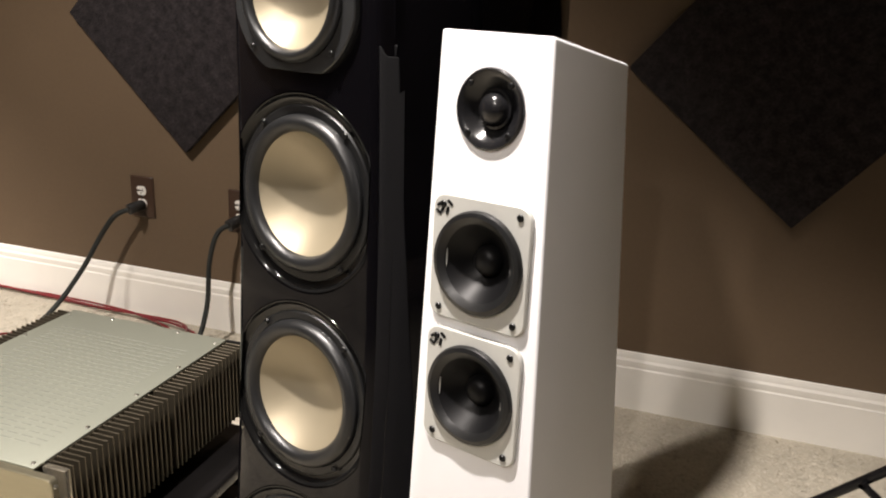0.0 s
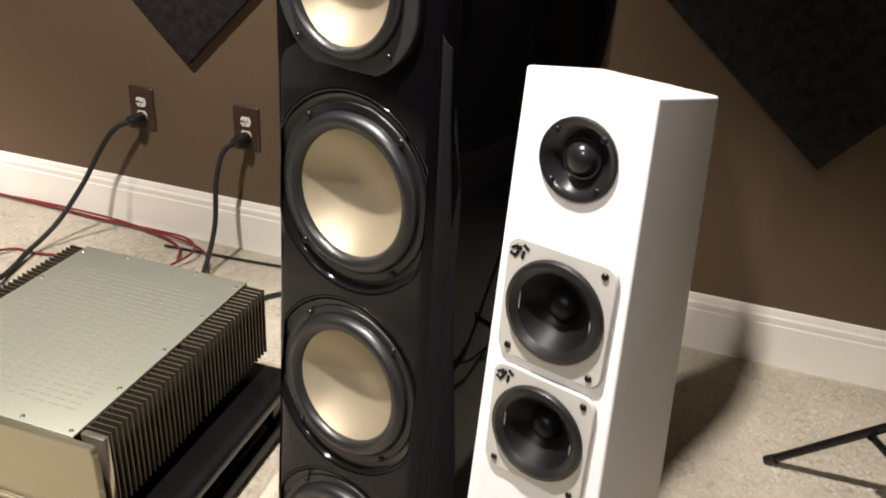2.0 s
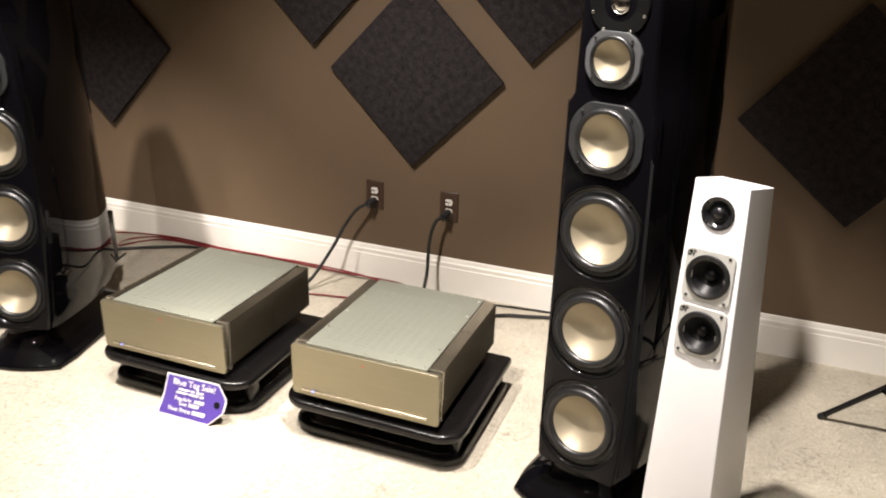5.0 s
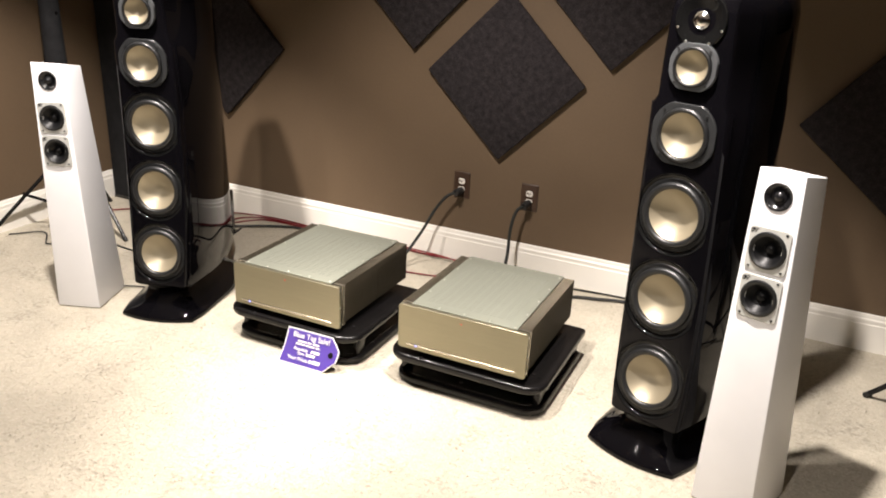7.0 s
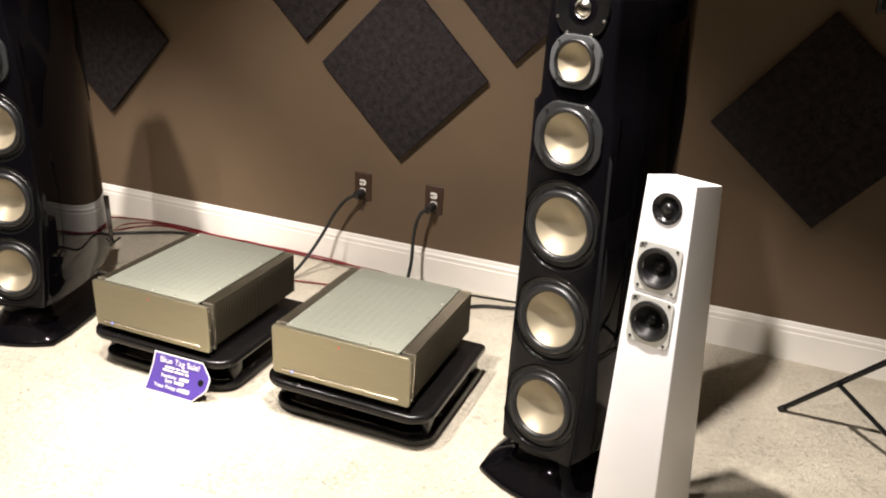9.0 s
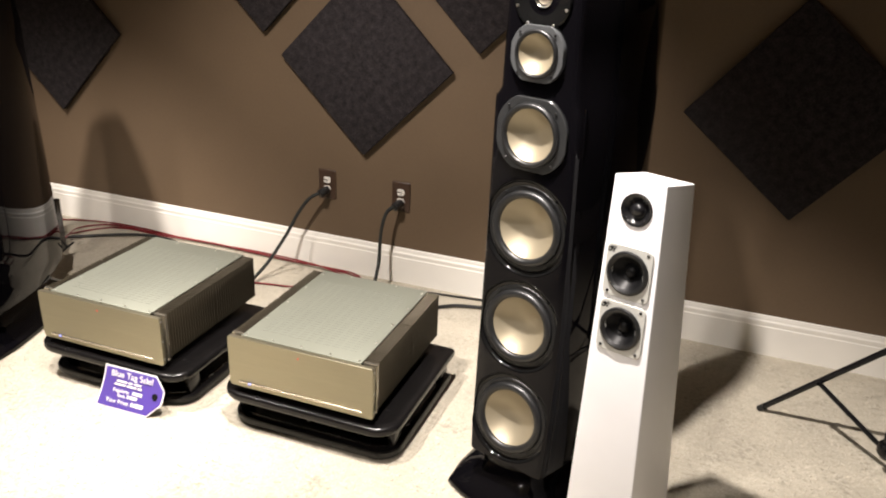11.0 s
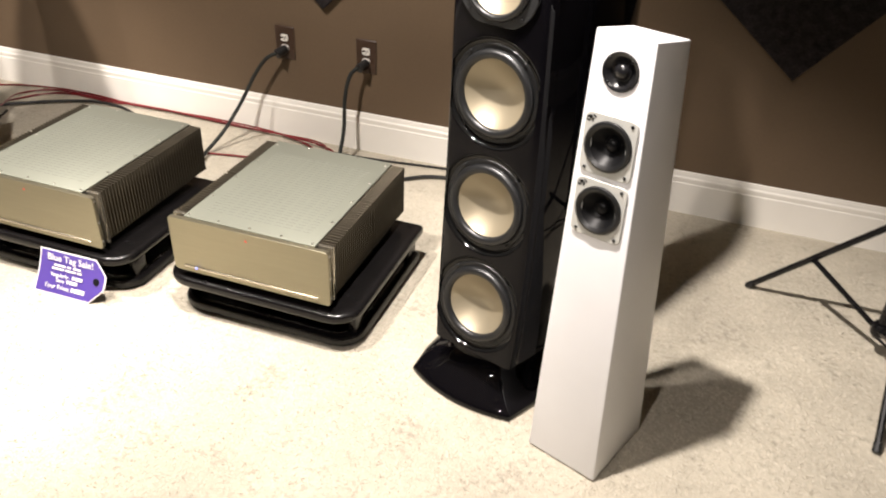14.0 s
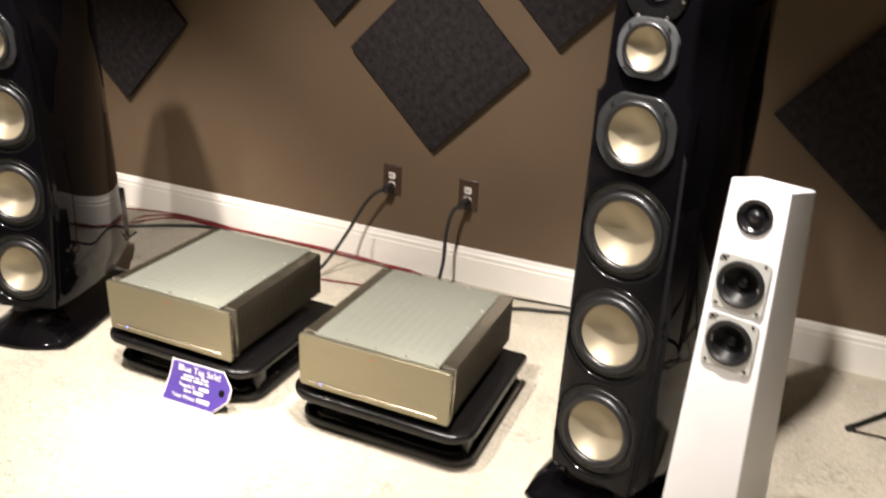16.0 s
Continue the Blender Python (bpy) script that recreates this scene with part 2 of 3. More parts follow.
def carve(ob, bm):
    """Cuts the solid bm out of a part's mesh for good."""
    bmesh.ops.recalc_face_normals(bm, faces=bm.faces)
    me = bpy.data.meshes.new("cutter")
    bm.to_mesh(me)
    bm.free()
    tool = new("cutter", me)
    tool.matrix_world = ob.parent.matrix_world
    mod = ob.modifiers.new("recess", "BOOLEAN")
    mod.operation, mod.object, mod.solver = "DIFFERENCE", tool, "EXACT"
    bpy.context.view_layer.update()
    done = bpy.data.meshes.new_from_object(ob.evaluated_get(bpy.context.evaluated_depsgraph_get()))
    ob.modifiers.clear()
    ob.data = done
    done.polygons.foreach_set("use_smooth", [True] * len(done.polygons))
    done.set_sharp_from_angle(angle=radians(35))
    bpy.data.objects.remove(tool)


FRONT = pose(0, 0, 0, 90)          # local z of a lathe turns to face -y

# ---------- room ----------
XL, XR, YB, YF = -3.35, 2.3, 2.5, -3.6
T = 0.12


def wall(name, x0, x1, y0, y1, label):
    return tagged(part(name, box(x0, x1, y0, y1, 0, CEIL), M_WALL), label, "wall", kind="structure")


floor = tagged(part("floor", box(XL - T, XR + T, YF - T, YB + T, -0.1, 0), M_CARPET), "cream beige cut-pile carpet with faint brown flecks", "carpet", kind="structure")
wall("wall_north", XL - T, XR + T, YB, YB + T, "chocolate brown painted wall with a satin sheen")
wall("wall_west", XL - T, XL, YF, YB, "chocolate brown painted side wall behind the speakers")
# Unseen side wall, added to close the room.
wall("wall_east", XR, XR + T, YF, YB, "chocolate brown wall added out of view to close the room")
# Added out of view; brown like the others to keep bounced light low.
tagged(part("wall_south", box(XL - T, XR + T, YF - T, YF, 0, CEIL), M_WALL), "chocolate brown wall added out of view to close the room", "wall", kind="structure")
# Unseen ceiling; its beige is there to dim bounced light.
tagged(part("ceiling", box(XL - T, XR + T, YF - T, YB + T, CEIL, CEIL + 0.1), M_CEILING), "beige ceiling added out of view, toned to dim bounced light", "ceiling", kind="structure")

BASE_H = 0.155
BASE_PROFILE = ((0.0, 0.0), (0.013, 0.0), (0.013, 0.112), (0.0105, 0.116), (0.0115, 0.122), (0.0115, 0.132), (0.0075, 0.138),
                (0.007, 0.146), (0.004, 0.153), (0.0, BASE_H))


def baseboard(name, a, b, inward):
    """A moulded skirting from a to b; inward is the way into the room."""
    inward = Vector(inward)
    return tagged(part(name, loft([[Vector((*p, 0)) + inward * d + Vector((0, 0, h)) for d, h in BASE_PROFILE] for p in (a, b)]), M_TRIM, smooth=20),
                  "white painted moulded baseboard along the wall", "baseboard", kind="structure")


baseboard("baseboard", (XL + 0.0135, YB), (XR - 0.0135, YB), (0, -1, 0))
baseboard("baseboard", (XL, YF), (XL, YB), (1, 0, 0))
baseboard("baseboard", (XR, YB), (XR, YF), (-1, 0, 0))


# ---------- acoustic panels ----------
def acoustic_panel(x, z, turn, label):
    side, thick = 0.515, 0.028
    t = thing("acoustic_panel", pose(x, YB - 0.002, z) @ pose(0, 0, 0, 0, 45 - turn, 0), label, "acoustic panel", "diamond panels on the wall")
    h = side / 2
    part("backing", box(-h + 0.003, h - 0.003, -0.008, 0, -h + 0.003, h - 0.003, 0.001), M_SHELF, t, "thin dark backing board")
    part("felt_face", box(-h, h, -thick, -0.008, -h, h, 0.004, 2), M_FELT, t, "mottled charcoal felt face")
    return t


DARKP = "charcoal grey felt acoustic panel hung as a diamond"
acoustic_panel(-1.073, 0.900, 0, DARKP)
acoustic_panel(-1.513, 1.345, 0, DARKP)
acoustic_panel(-0.610, 1.342, 0, DARKP)
acoustic_panel(-2.600, 0.908, 0, "charcoal grey felt acoustic panel hung near the room corner")
acoustic_panel(0.487, 0.890, 5.5, DARKP + ", slightly askew")


def wall_panel(x0, x1, z0, z1):
    """A plain black board high on the wall."""
    t = thing("black_board", pose((x0 + x1) / 2, YB - 0.001, z0), "plain black rectangular board high on the wall", "board")
    w = (x1 - x0) / 2
    part("frame", box(-w, w, -0.030, 0, 0, z1 - z0, 0.003), M_STAND, t)
    part("face", box(-w + 0.012, w - 0.012, -0.033, -0.029, 0.012, z1 - z0 - 0.012, 0.001), M_CLOTH, t, "black cloth face")
    return t


wall_panel(0.556, 1.15, 1.258, 1.66)


def corner_trap(x0, x1, y0, z1):
    """A tall cloth-covered absorber standing on the carpet in the corner."""
    t = thing("bass_trap", pose((x0 + x1) / 2, YB - 0.016, 0), "tall black cloth-covered bass trap standing in the corner", "bass trap")
    w = (x1 - x0) / 2
    part("core", box(-w, w, y0 - YB + 0.016, 0, 0.0, z1, 0.006, 3), M_CLOTH, t, "black cloth cover")
    part("base_board", box(-w + 0.004, w - 0.004, y0 - YB + 0.012, y0 - YB + 0.0162, 0.0, 0.02, 0.001), M_STAND, t)
    return t


corner_trap(-3.333, -2.93, 2.335, 2.1)


# ---------- black tower speakers ----------
def lean(z):
    """How far back the bowed baffle lies at a height."""
    return 0.055 * (1 - (max(0.0, 0.95 - z) / 0.68) ** 2)


def baffle_tilt(z):
    return math.degrees(math.atan2(lean(z + 0.01) - lean(z - 0.01), 0.02))


def side_axis(z, bow):
    """The cabinets lean a little towards -x; bow is how far the middle swings out."""
    return -0.028 * z - bow * math.sin(math.pi * max(0.0, z - 0.14) / 1.5)


def tower_section(z, hf, hm, hr, depth, bow, inset=0.0):
    y0 = lean(z) + inset
    y1 = depth - inset
    side = []
    n = 10
    r = 0.015
    for k in range(5):                              # rounded front edge
        a = radians(90 * k / 4)
        side.append((hf - r + r * math.sin(a), y0 + r - r * math.cos(a)))
    for k in range(1, n + 1):                       # swelling, then tapering side
        t = k / n
        w = hf * (1 - t) ** 2 + 2 * (2 * hm - (hf + hr) / 2) * t * (1 - t) + hr * t * t
        side.append((w, y0 + r + (y1 - y0 - r - 0.02) * t))
    side.append((hr - 0.006, y1 - 0.006))
    side.append((hr - 0.02, y1))
    pts = [(x, y) for x, y in side] + [(-x, y) for x, y in reversed(side)]
    return [(x + side_axis(z, bow * (1 - 0.8 * y / depth)), y, z) for x, y in pts]


def screw(parent, m, material=None, r=0.0035, name="screw"):
    ob = part(name, SCREW_MESH[material or M_SCREW], None, parent)
    ob.matrix_local = m @ Matrix.Diagonal((r, r, r, 1))
    return ob


SCREW_MESH = {}
for mm in (M_SCREW, M_DARKSCREW):
    SCREW_MESH[mm] = mesh_of(lathe([(1, 0), (1, 0.25), (0.8, 0.5), (0.45, 0.6), (0.4, 0.3), (0, 0.3)], 10), "screw", mm)


SUNK = 0.0125                        # how deep the woofers sit in the baffle


def woofer(parent, z, s, bow, kind="woofer", round_plate=False, c=1.0):
    """A metal-cone driver in the baffle, s times the size of the large ones."""
    y = lean(z)
    m = pose(side_axis(z, bow), y, z, -baffle_tilt(z)) @ FRONT @ Matrix.Translation((0, 0, 0 if round_plate else -SUNK))
    if not round_plate:
        part("bezel", lathe([(0.119 * s, -0.004), (0.119 * s, 0.0105), (0.1185 * s, 0.0130), (0.1175 * s, 0.0140), (0.1163 * s, 0.0136), (0.1150 * s, 0.0118), (0.1136 * s, 0.0097), (0.1115 * s, 0.0081), (0.1080 * s, 0.0072), (0.1040 * s, 0.0068), (0.1040 * s, -0.002)],
                            72, m, 0.1045), M_BEZEL, parent, "gloss black ring round the driver")
        drv = part(kind, lathe([(0.1045 * s, 0.002), (0.1045 * s, 0.0080), (0.1030 * s, 0.0095), (0.0950 * s, 0.0095), (0.0930 * s, 0.008), (0.0930 * s, 0.0)], 64, m), M_FRAME, parent, "grey metal driver frame")
        pts = (50, 130, 230, 310)
    else:
        o = []
        for k in range(72):                          # round plate with four flats
            a = 2 * math.pi * k / 72
            r = min(0.110 * s, 0.098 * s / max(abs(math.cos(a + math.pi / 2)), 1e-6), 0.1065 * s / max(abs(math.cos(a)), 1e-6))
            o.append((r * math.cos(a), r * math.sin(a)))
        bm = loft([[m @ Vector((x * f, yy * f, h)) for x, yy in o] for f, h in ((1, -0.004), (1, 0.007), (0.985, 0.0085), (0.80, 0.0085), (0.78, 0.0))], caps=False)
        drv = part(kind, bm, M_MIDPLATE if kind == "midrange" else M_LOWPLATE, parent, "grey metal driver plate" if kind == "midrange" else "dark grey driver plate")
        pts = (45, 135, 225, 315)
    r0, r1 = 0.0762 * s * c, (0.087 if round_plate else 0.0940) * s               # half-round roll
    roll = [((r0 + r1) / 2 + (r1 - r0) / 2 * math.cos(math.pi * k / 12), 0.0085 + (0.011 + 0.003 * (1 - c) * 4) * s * math.sin(math.pi * k / 12)) for k in range(13)]
    part("surround", lathe(roll + [(r0 - 0.002, 0.007)], 64, m), M_RUBBER, drv, "black rubber roll surround", smooth=60)
    prof = []
    for k in range(17):                              # one smooth concave dish
        t = 1 - k / 16
        prof.append((0.0770 * s * c * t, 0.0105 - 0.037 * s * c * (1 - t * t)))
    part("cone", lathe(prof, 64, m), M_CONE, drv, "champagne metal dish cone", smooth=60)
    for a in pts:
        rr = 0.1010 * s if not round_plate else 0.100 * s
        screw(drv, m @ Matrix.Translation((rr * math.cos(radians(a)), rr * math.sin(radians(a)), 0.011)), M_DARKSCREW, 0.004 * max(s, 0.8))
    return drv


TOWER_TOP = 1.385


def tower_speaker(m, bow):
    t = thing("tower_speaker", m, "tall gloss black tower loudspeaker with champagne metal cones", "loudspeaker", "pair of tower speakers")
    rows = []
    for z, hf, hm, hr, ins in ((0.136, 0.100, 0.126, 0.064, 0.010), (0.145, 0.109, 0.133, 0.069, 0.0), (0.20, 0.113, 0.136, 0.071, 0), (0.35, 0.117, 0.139, 0.072, 0), (0.50, 0.118, 0.140, 0.072, 0), (0.62, 0.118, 0.140, 0.072, 0),
                               (0.75, 0.117, 0.140, 0.072, 0), (0.88, 0.115, 0.140, 0.072, 0), (1.055, 0.112, 0.139, 0.072, 0), (1.080, 0.099, 0.134, 0.070, 0.004), (1.20, 0.097, 0.132, 0.068, 0.004),
                               (1.30, 0.092, 0.129, 0.065, 0.004), (1.335, 0.085, 0.119, 0.060, 0.008), (1.362, 0.072, 0.098, 0.048, 0.025), (1.379, 0.055, 0.070, 0.034, 0.06), (TOWER_TOP, 0.03, 0.035, 0.02, 0.12)):
        rows.append(tower_section(z, hf, hm, hr, 0.555, bow, ins))
    cab = part("cabinet", loft(rows), M_PIANO, t, smooth=40)

    def on_baffle(z, sunk):
        return pose(side_axis(z, bow), lean(z), z, -baffle_tilt(z)) @ FRONT @ Matrix.Translation((0, 0, -sunk))
    cut = bmesh.new()
    for z in (0.268, 0.512, 0.760):
        lathe([(0, -0.004), (0.1192, -0.004), (0.1192, 0.06), (0, 0.06)], 72, on_baffle(z, SUNK), 0.1047, bm=cut)
    carve(cab, cut)
    cut = bmesh.new()
    for z, r, d in ((0.268, 0.083, SUNK), (0.512, 0.083, SUNK), (0.760, 0.083, SUNK), (0.986, 0.072, 0), (1.166, 0.0515, 0)):
        lathe([(0, -0.046), (r, -0.046), (r, 0.02), (0, 0.02)], 48, on_baffle(z, d), bm=cut)
    carve(cab, cut)
    for z, c in ((0.268, 0.955), (0.512, 0.955), (0.760, 0.965)):
        woofer(t, z, 1.0, bow, c=c)
    woofer(t, 0.986, 0.86, bow, round_plate=True, c=0.925)
    woofer(t, 1.166, 0.62, bow, "midrange", True, c=0.92)
    # raised cheeks beside the baffle, cut off at a slant below the top woofer
    for sx in (-1, 1):
        rings = []
        for z, hf, proud, slant in ((0.150, 0.111, 0.0005, 0), (0.165, 0.112, 0.004, 0), (0.35, 0.118, 0.004, 0), (0.55, 0.119, 0.004, 0), (0.75, 0.118, 0.004, 0), (0.90, 0.116, 0.004, 0), (1.010, 0.115, 0.004, 0.050)):
            c, y = side_axis(z, bow), lean(z)
            rings.append([(c + sx * (hf + g + e), y + d, z + h) for d, g, e, h in ((0.020, -0.005, 0, slant), (0.023, -0.001, proud, slant), (0.036, 0.003, proud, 0), (0.039, 0.001, 0, 0))])
        part("side_cheek", loft(rings), M_PIANO, t, "raised gloss black cheek")
    # tweeter in a shallow waveguide
    mt = pose(side_axis(1.284, bow), lean(1.28) + 0.004, 1.284) @ FRONT
    wg = part("waveguide", lathe([(0.071, -0.001), (0.071, 0.004), (0.068, 0.007), (0.060, 0.006), (0.045, 0.0015), (0.028, -0.002), (0.022, -0.003)], 56, mt), M_BEZEL, t, "gloss black tweeter waveguide")
    part("tweeter_dome", lathe([(0.0225, -0.004), (0.0225, 0.002), (0.020, 0.004), (0.0175, 0.002), (0.0145, 0.005), (0.009, 0.0075), (0, 0.0085)], 32, mt), M_CHROME, wg, "silver tweeter dome")
    for a in (60, 120, 240, 300, 200, 340):
        screw(wg, mt @ Matrix.Translation((0.064 * math.cos(radians(a)), 0.064 * math.sin(radians(a)), 0.006)), M_SCREW, 0.0035)
    # low plinth with a bowed front, cut corners and a short stem
    out = [(-0.022 + 0.146 * k / 8, -0.062 + 0.030 * (k / 8) ** 2) for k in range(-8, 9)]
    out += [(0.142, 0.05), (0.155, 0.28), (0.135, 0.50), (0.12, 0.545), (-0.15, 0.545), (-0.175, 0.50), (-0.200, 0.20), (-0.188, 0.05)]
    rings = [[(-0.022 + (x + 0.022) * f, 0.22 + (y - 0.22) * g, z) for x, y in out] for z, f, g in
             ((0.0, 0.985, 0.99), (0.004, 1.0, 1.0), (0.013, 1.0, 1.0), (0.018, 0.99, 0.993), (0.024, 0.95, 0.97), (0.032, 0.89, 0.935), (0.039, 0.82, 0.90), (0.048, 0.74, 0.86),
              (0.060, 0.64, 0.80), (0.076, 0.54, 0.74), (0.100, 0.48, 0.70), (0.1365, 0.46, 0.69))]
    part("plinth", loft(rings), M_PIANO, t, "gloss black flared plinth", smooth=50)
    tb = part("terminal_panel", box(-0.055, 0.045, 0.553, 0.612, 0.14, 0.35, 0.006), M_STAND, t, "black rear terminal panel")
    for z in (0.2, 0.3):
        for x in (-0.022, 0.022):
            part("binding_post", lathe([(0.008, 0), (0.008, 0.02), (0.006, 0.024), (0, 0.024)], 12, pose(x, 0.612, z, -90)), M_SCREW, tb)
    return t


TOE = 17
tower_speaker(pose(-0.110, 1.345, 0, 0, 0, -TOE), 0.0205)
tower_speaker(pose(-2.003, 1.345, 0, 0, 0, TOE), 0.0)


# ---------- white tapered speakers ----------
def plate_ring(f, o, o2, r):
    """A square plate with a round hole, outlines o and o2 for the edge."""
    n = len(o)
    angles = [math.atan2(y, x) for x, y in o]
    hole = [(r * math.cos(a), r * math.sin(a)) for a in angles]
    rings = ((o, -0.002), (o, 0.0035), (o2, 0.0045), (hole, 0.0045), (hole, -0.004))
    return loft([[f @ Vector((x, y, h)) for x, y in oo] for oo, h in rings], caps=False)


def mid_driver(parent, m):
    """A black-cone driver on a light grey square plate, facing local -y of m."""
    f = m @ FRONT
    o = rounded_rect(-0.053, 0.053, -0.0580, 0.0580, (0.013,) * 4, 6)
    o2 = rounded_rect(-0.052, 0.052, -0.0570, 0.0570, (0.013,) * 4, 6)
    plate = part("driver_plate", plate_ring(f, o, o2, 0.0455), M_PLATE, parent, "light grey square driver plate")
    part("surround", lathe([(0.0480, 0.004), (0.0480, 0.007), (0.0465, 0.0095), (0.0425, 0.0105), (0.0385, 0.008), (0.0360, 0.006)], 48, f), M_RUBBER, plate, "black rubber surround")
    part("cone", lathe([(0.0380, 0.0066), (0.0345, 0.003), (0.027, -0.005), (0.020, -0.012), (0.0140, -0.016), (0.0138, -0.014)], 48, f), M_BLACKCONE, plate, "black cone")
    part("dust_cap", lathe([(0.0145, -0.016), (0.0142, -0.011), (0.0120, -0.0065), (0.0078, -0.0035), (0.0, -0.0022)], 32, f), M_BLACKCONE, plate, "black dust cap")
    for sx, sy in ((-1, -1), (1, -1), (1, 1), (-1, 1)):
        screw(plate, f @ Matrix.Translation((0.0415 * sx, 0.0485 * sy, 0.0045)), M_DARKSCREW, 0.0035)
    bm = bmesh.new()                                 # small dark emblem of a few strokes
    for cx, cy, w, h, a in ((-0.0460, 0.0480, 0.0030, 0.0013, 35), (-0.0415, 0.0455, 0.0042, 0.0014, 65), (-0.0340, 0.0505, 0.0034, 0.0013, -35), (-0.0465, 0.0410, 0.0034, 0.0013, -25), (-0.0365, 0.0430, 0.0038, 0.0013, 80)):
        box(-w, w, -h, h, 0.0045, 0.0053, bm=bm)
        bm.verts.ensure_lookup_table()
        for v in bm.verts[-8:]:
            v.co = Matrix.Translation((cx, cy, 0)) @ Matrix.Rotation(radians(a), 4, "Z") @ v.co
    for v in bm.verts:
        v.co = f @ v.co
    part("emblem", bm, M_BLACKCONE, plate, "small dark emblem", smooth=0)
    return plate


def white_speaker(m):
    """A slim tapered cabinet whose front leans back."""
    t = thing("slim_speaker", m, "slim tapered white floor-standing loudspeaker with black drivers", "loudspeaker", "pair of white speakers")
    h = 0.962
    bottom = [(-0.0865, 0.0), (0.0865, 0.0), (0.0865, 0.216), (-0.0865, 0.216)]
    top = [(-0.058 - 0.038, 0.057), (0.058 - 0.038, 0.057), (0.058 - 0.038, 0.195), (-0.058 - 0.038, 0.195)]
    bm = loft([[(x, y, 0.004) for x, y in bottom], [(x, y, h - 0.026 * (y > 0.1)) for x, y in top]])
    bmesh.ops.bevel(bm, geom=list(bm.edges), offset=0.003, segments=3, affect="EDGES", profile=0.5)
    cab = part("cabinet", bm, M_WHITE, t, smooth=40)
    tilt = math.degrees(math.atan2(0.057, h))

    def on_front(u, z):
        k = z / h
        return pose(u - 0.038 * k, 0.057 * k - 0.0005, z, -tilt, 0, 0) @ pose(0, 0, 0, 0, math.degrees(math.atan2(-0.038, h)), 0)
    cut = bmesh.new()
    for z, r, d in ((0.898, 0.030, 0.022), (0.762, 0.0425, 0.04), (0.636, 0.0425, 0.04)):
        lathe([(0, -d), (r, -d), (r, 0.01), (0, 0.01)], 40, on_front(0, z) @ FRONT, bm=cut)
    carve(cab, cut)
    f = on_front(0, 0.898) @ FRONT @ Matrix.Diagonal((0.94, 0.94, 1, 1))
    tw = part("tweeter", lathe([(0.0375, -0.002), (0.0375, 0.002), (0.036, 0.003), (0.033, 0.0025), (0.029, 0.000), (0.024, -0.006), (0.019, -0.009)], 48, f), M_DOME, t, "black round tweeter plate")
    part("dome", lathe([(0.0195, -0.0092), (0.0185, -0.006), (0.0165, -0.0055), (0.0155, -0.006), (0.0135, -0.0010), (0.009, 0.003), (0, 0.0045)], 32, f), M_DOME, tw, "black soft dome")
    for a in (45, 135, 225, 315):
        screw(tw, f @ Matrix.Translation((0.0315 * math.cos(radians(a)), 0.0315 * math.sin(radians(a)), 0.002)), M_DARKSCREW, 0.003)
    mid_driver(t, on_front(0.0, 0.762))
    mid_driver(t, on_front(0.0, 0.636))
    return t


white_speaker(pose(0.141, 1.200, 0, 0, 0, -20.2))
white_speaker(pose(-2.353, 1.229, 0, 0, 0, 20.2))


# ---------- amplifiers on stands ----------
FIN_N = 19                          # fins in each half of a heatsink
FIN_MESH = mesh_of(box(0.186, 0.2275, -0.0014, 0.0014, 0.012, 0.160, 0.0008, 1), "fin", M_FIN)
SLOT_MESH = mesh_of(box(-0.0104, 0.0104, -0.0011, 0.0011, -0.0002, 0.0002), "vent_slot", M_SLOT, 0)


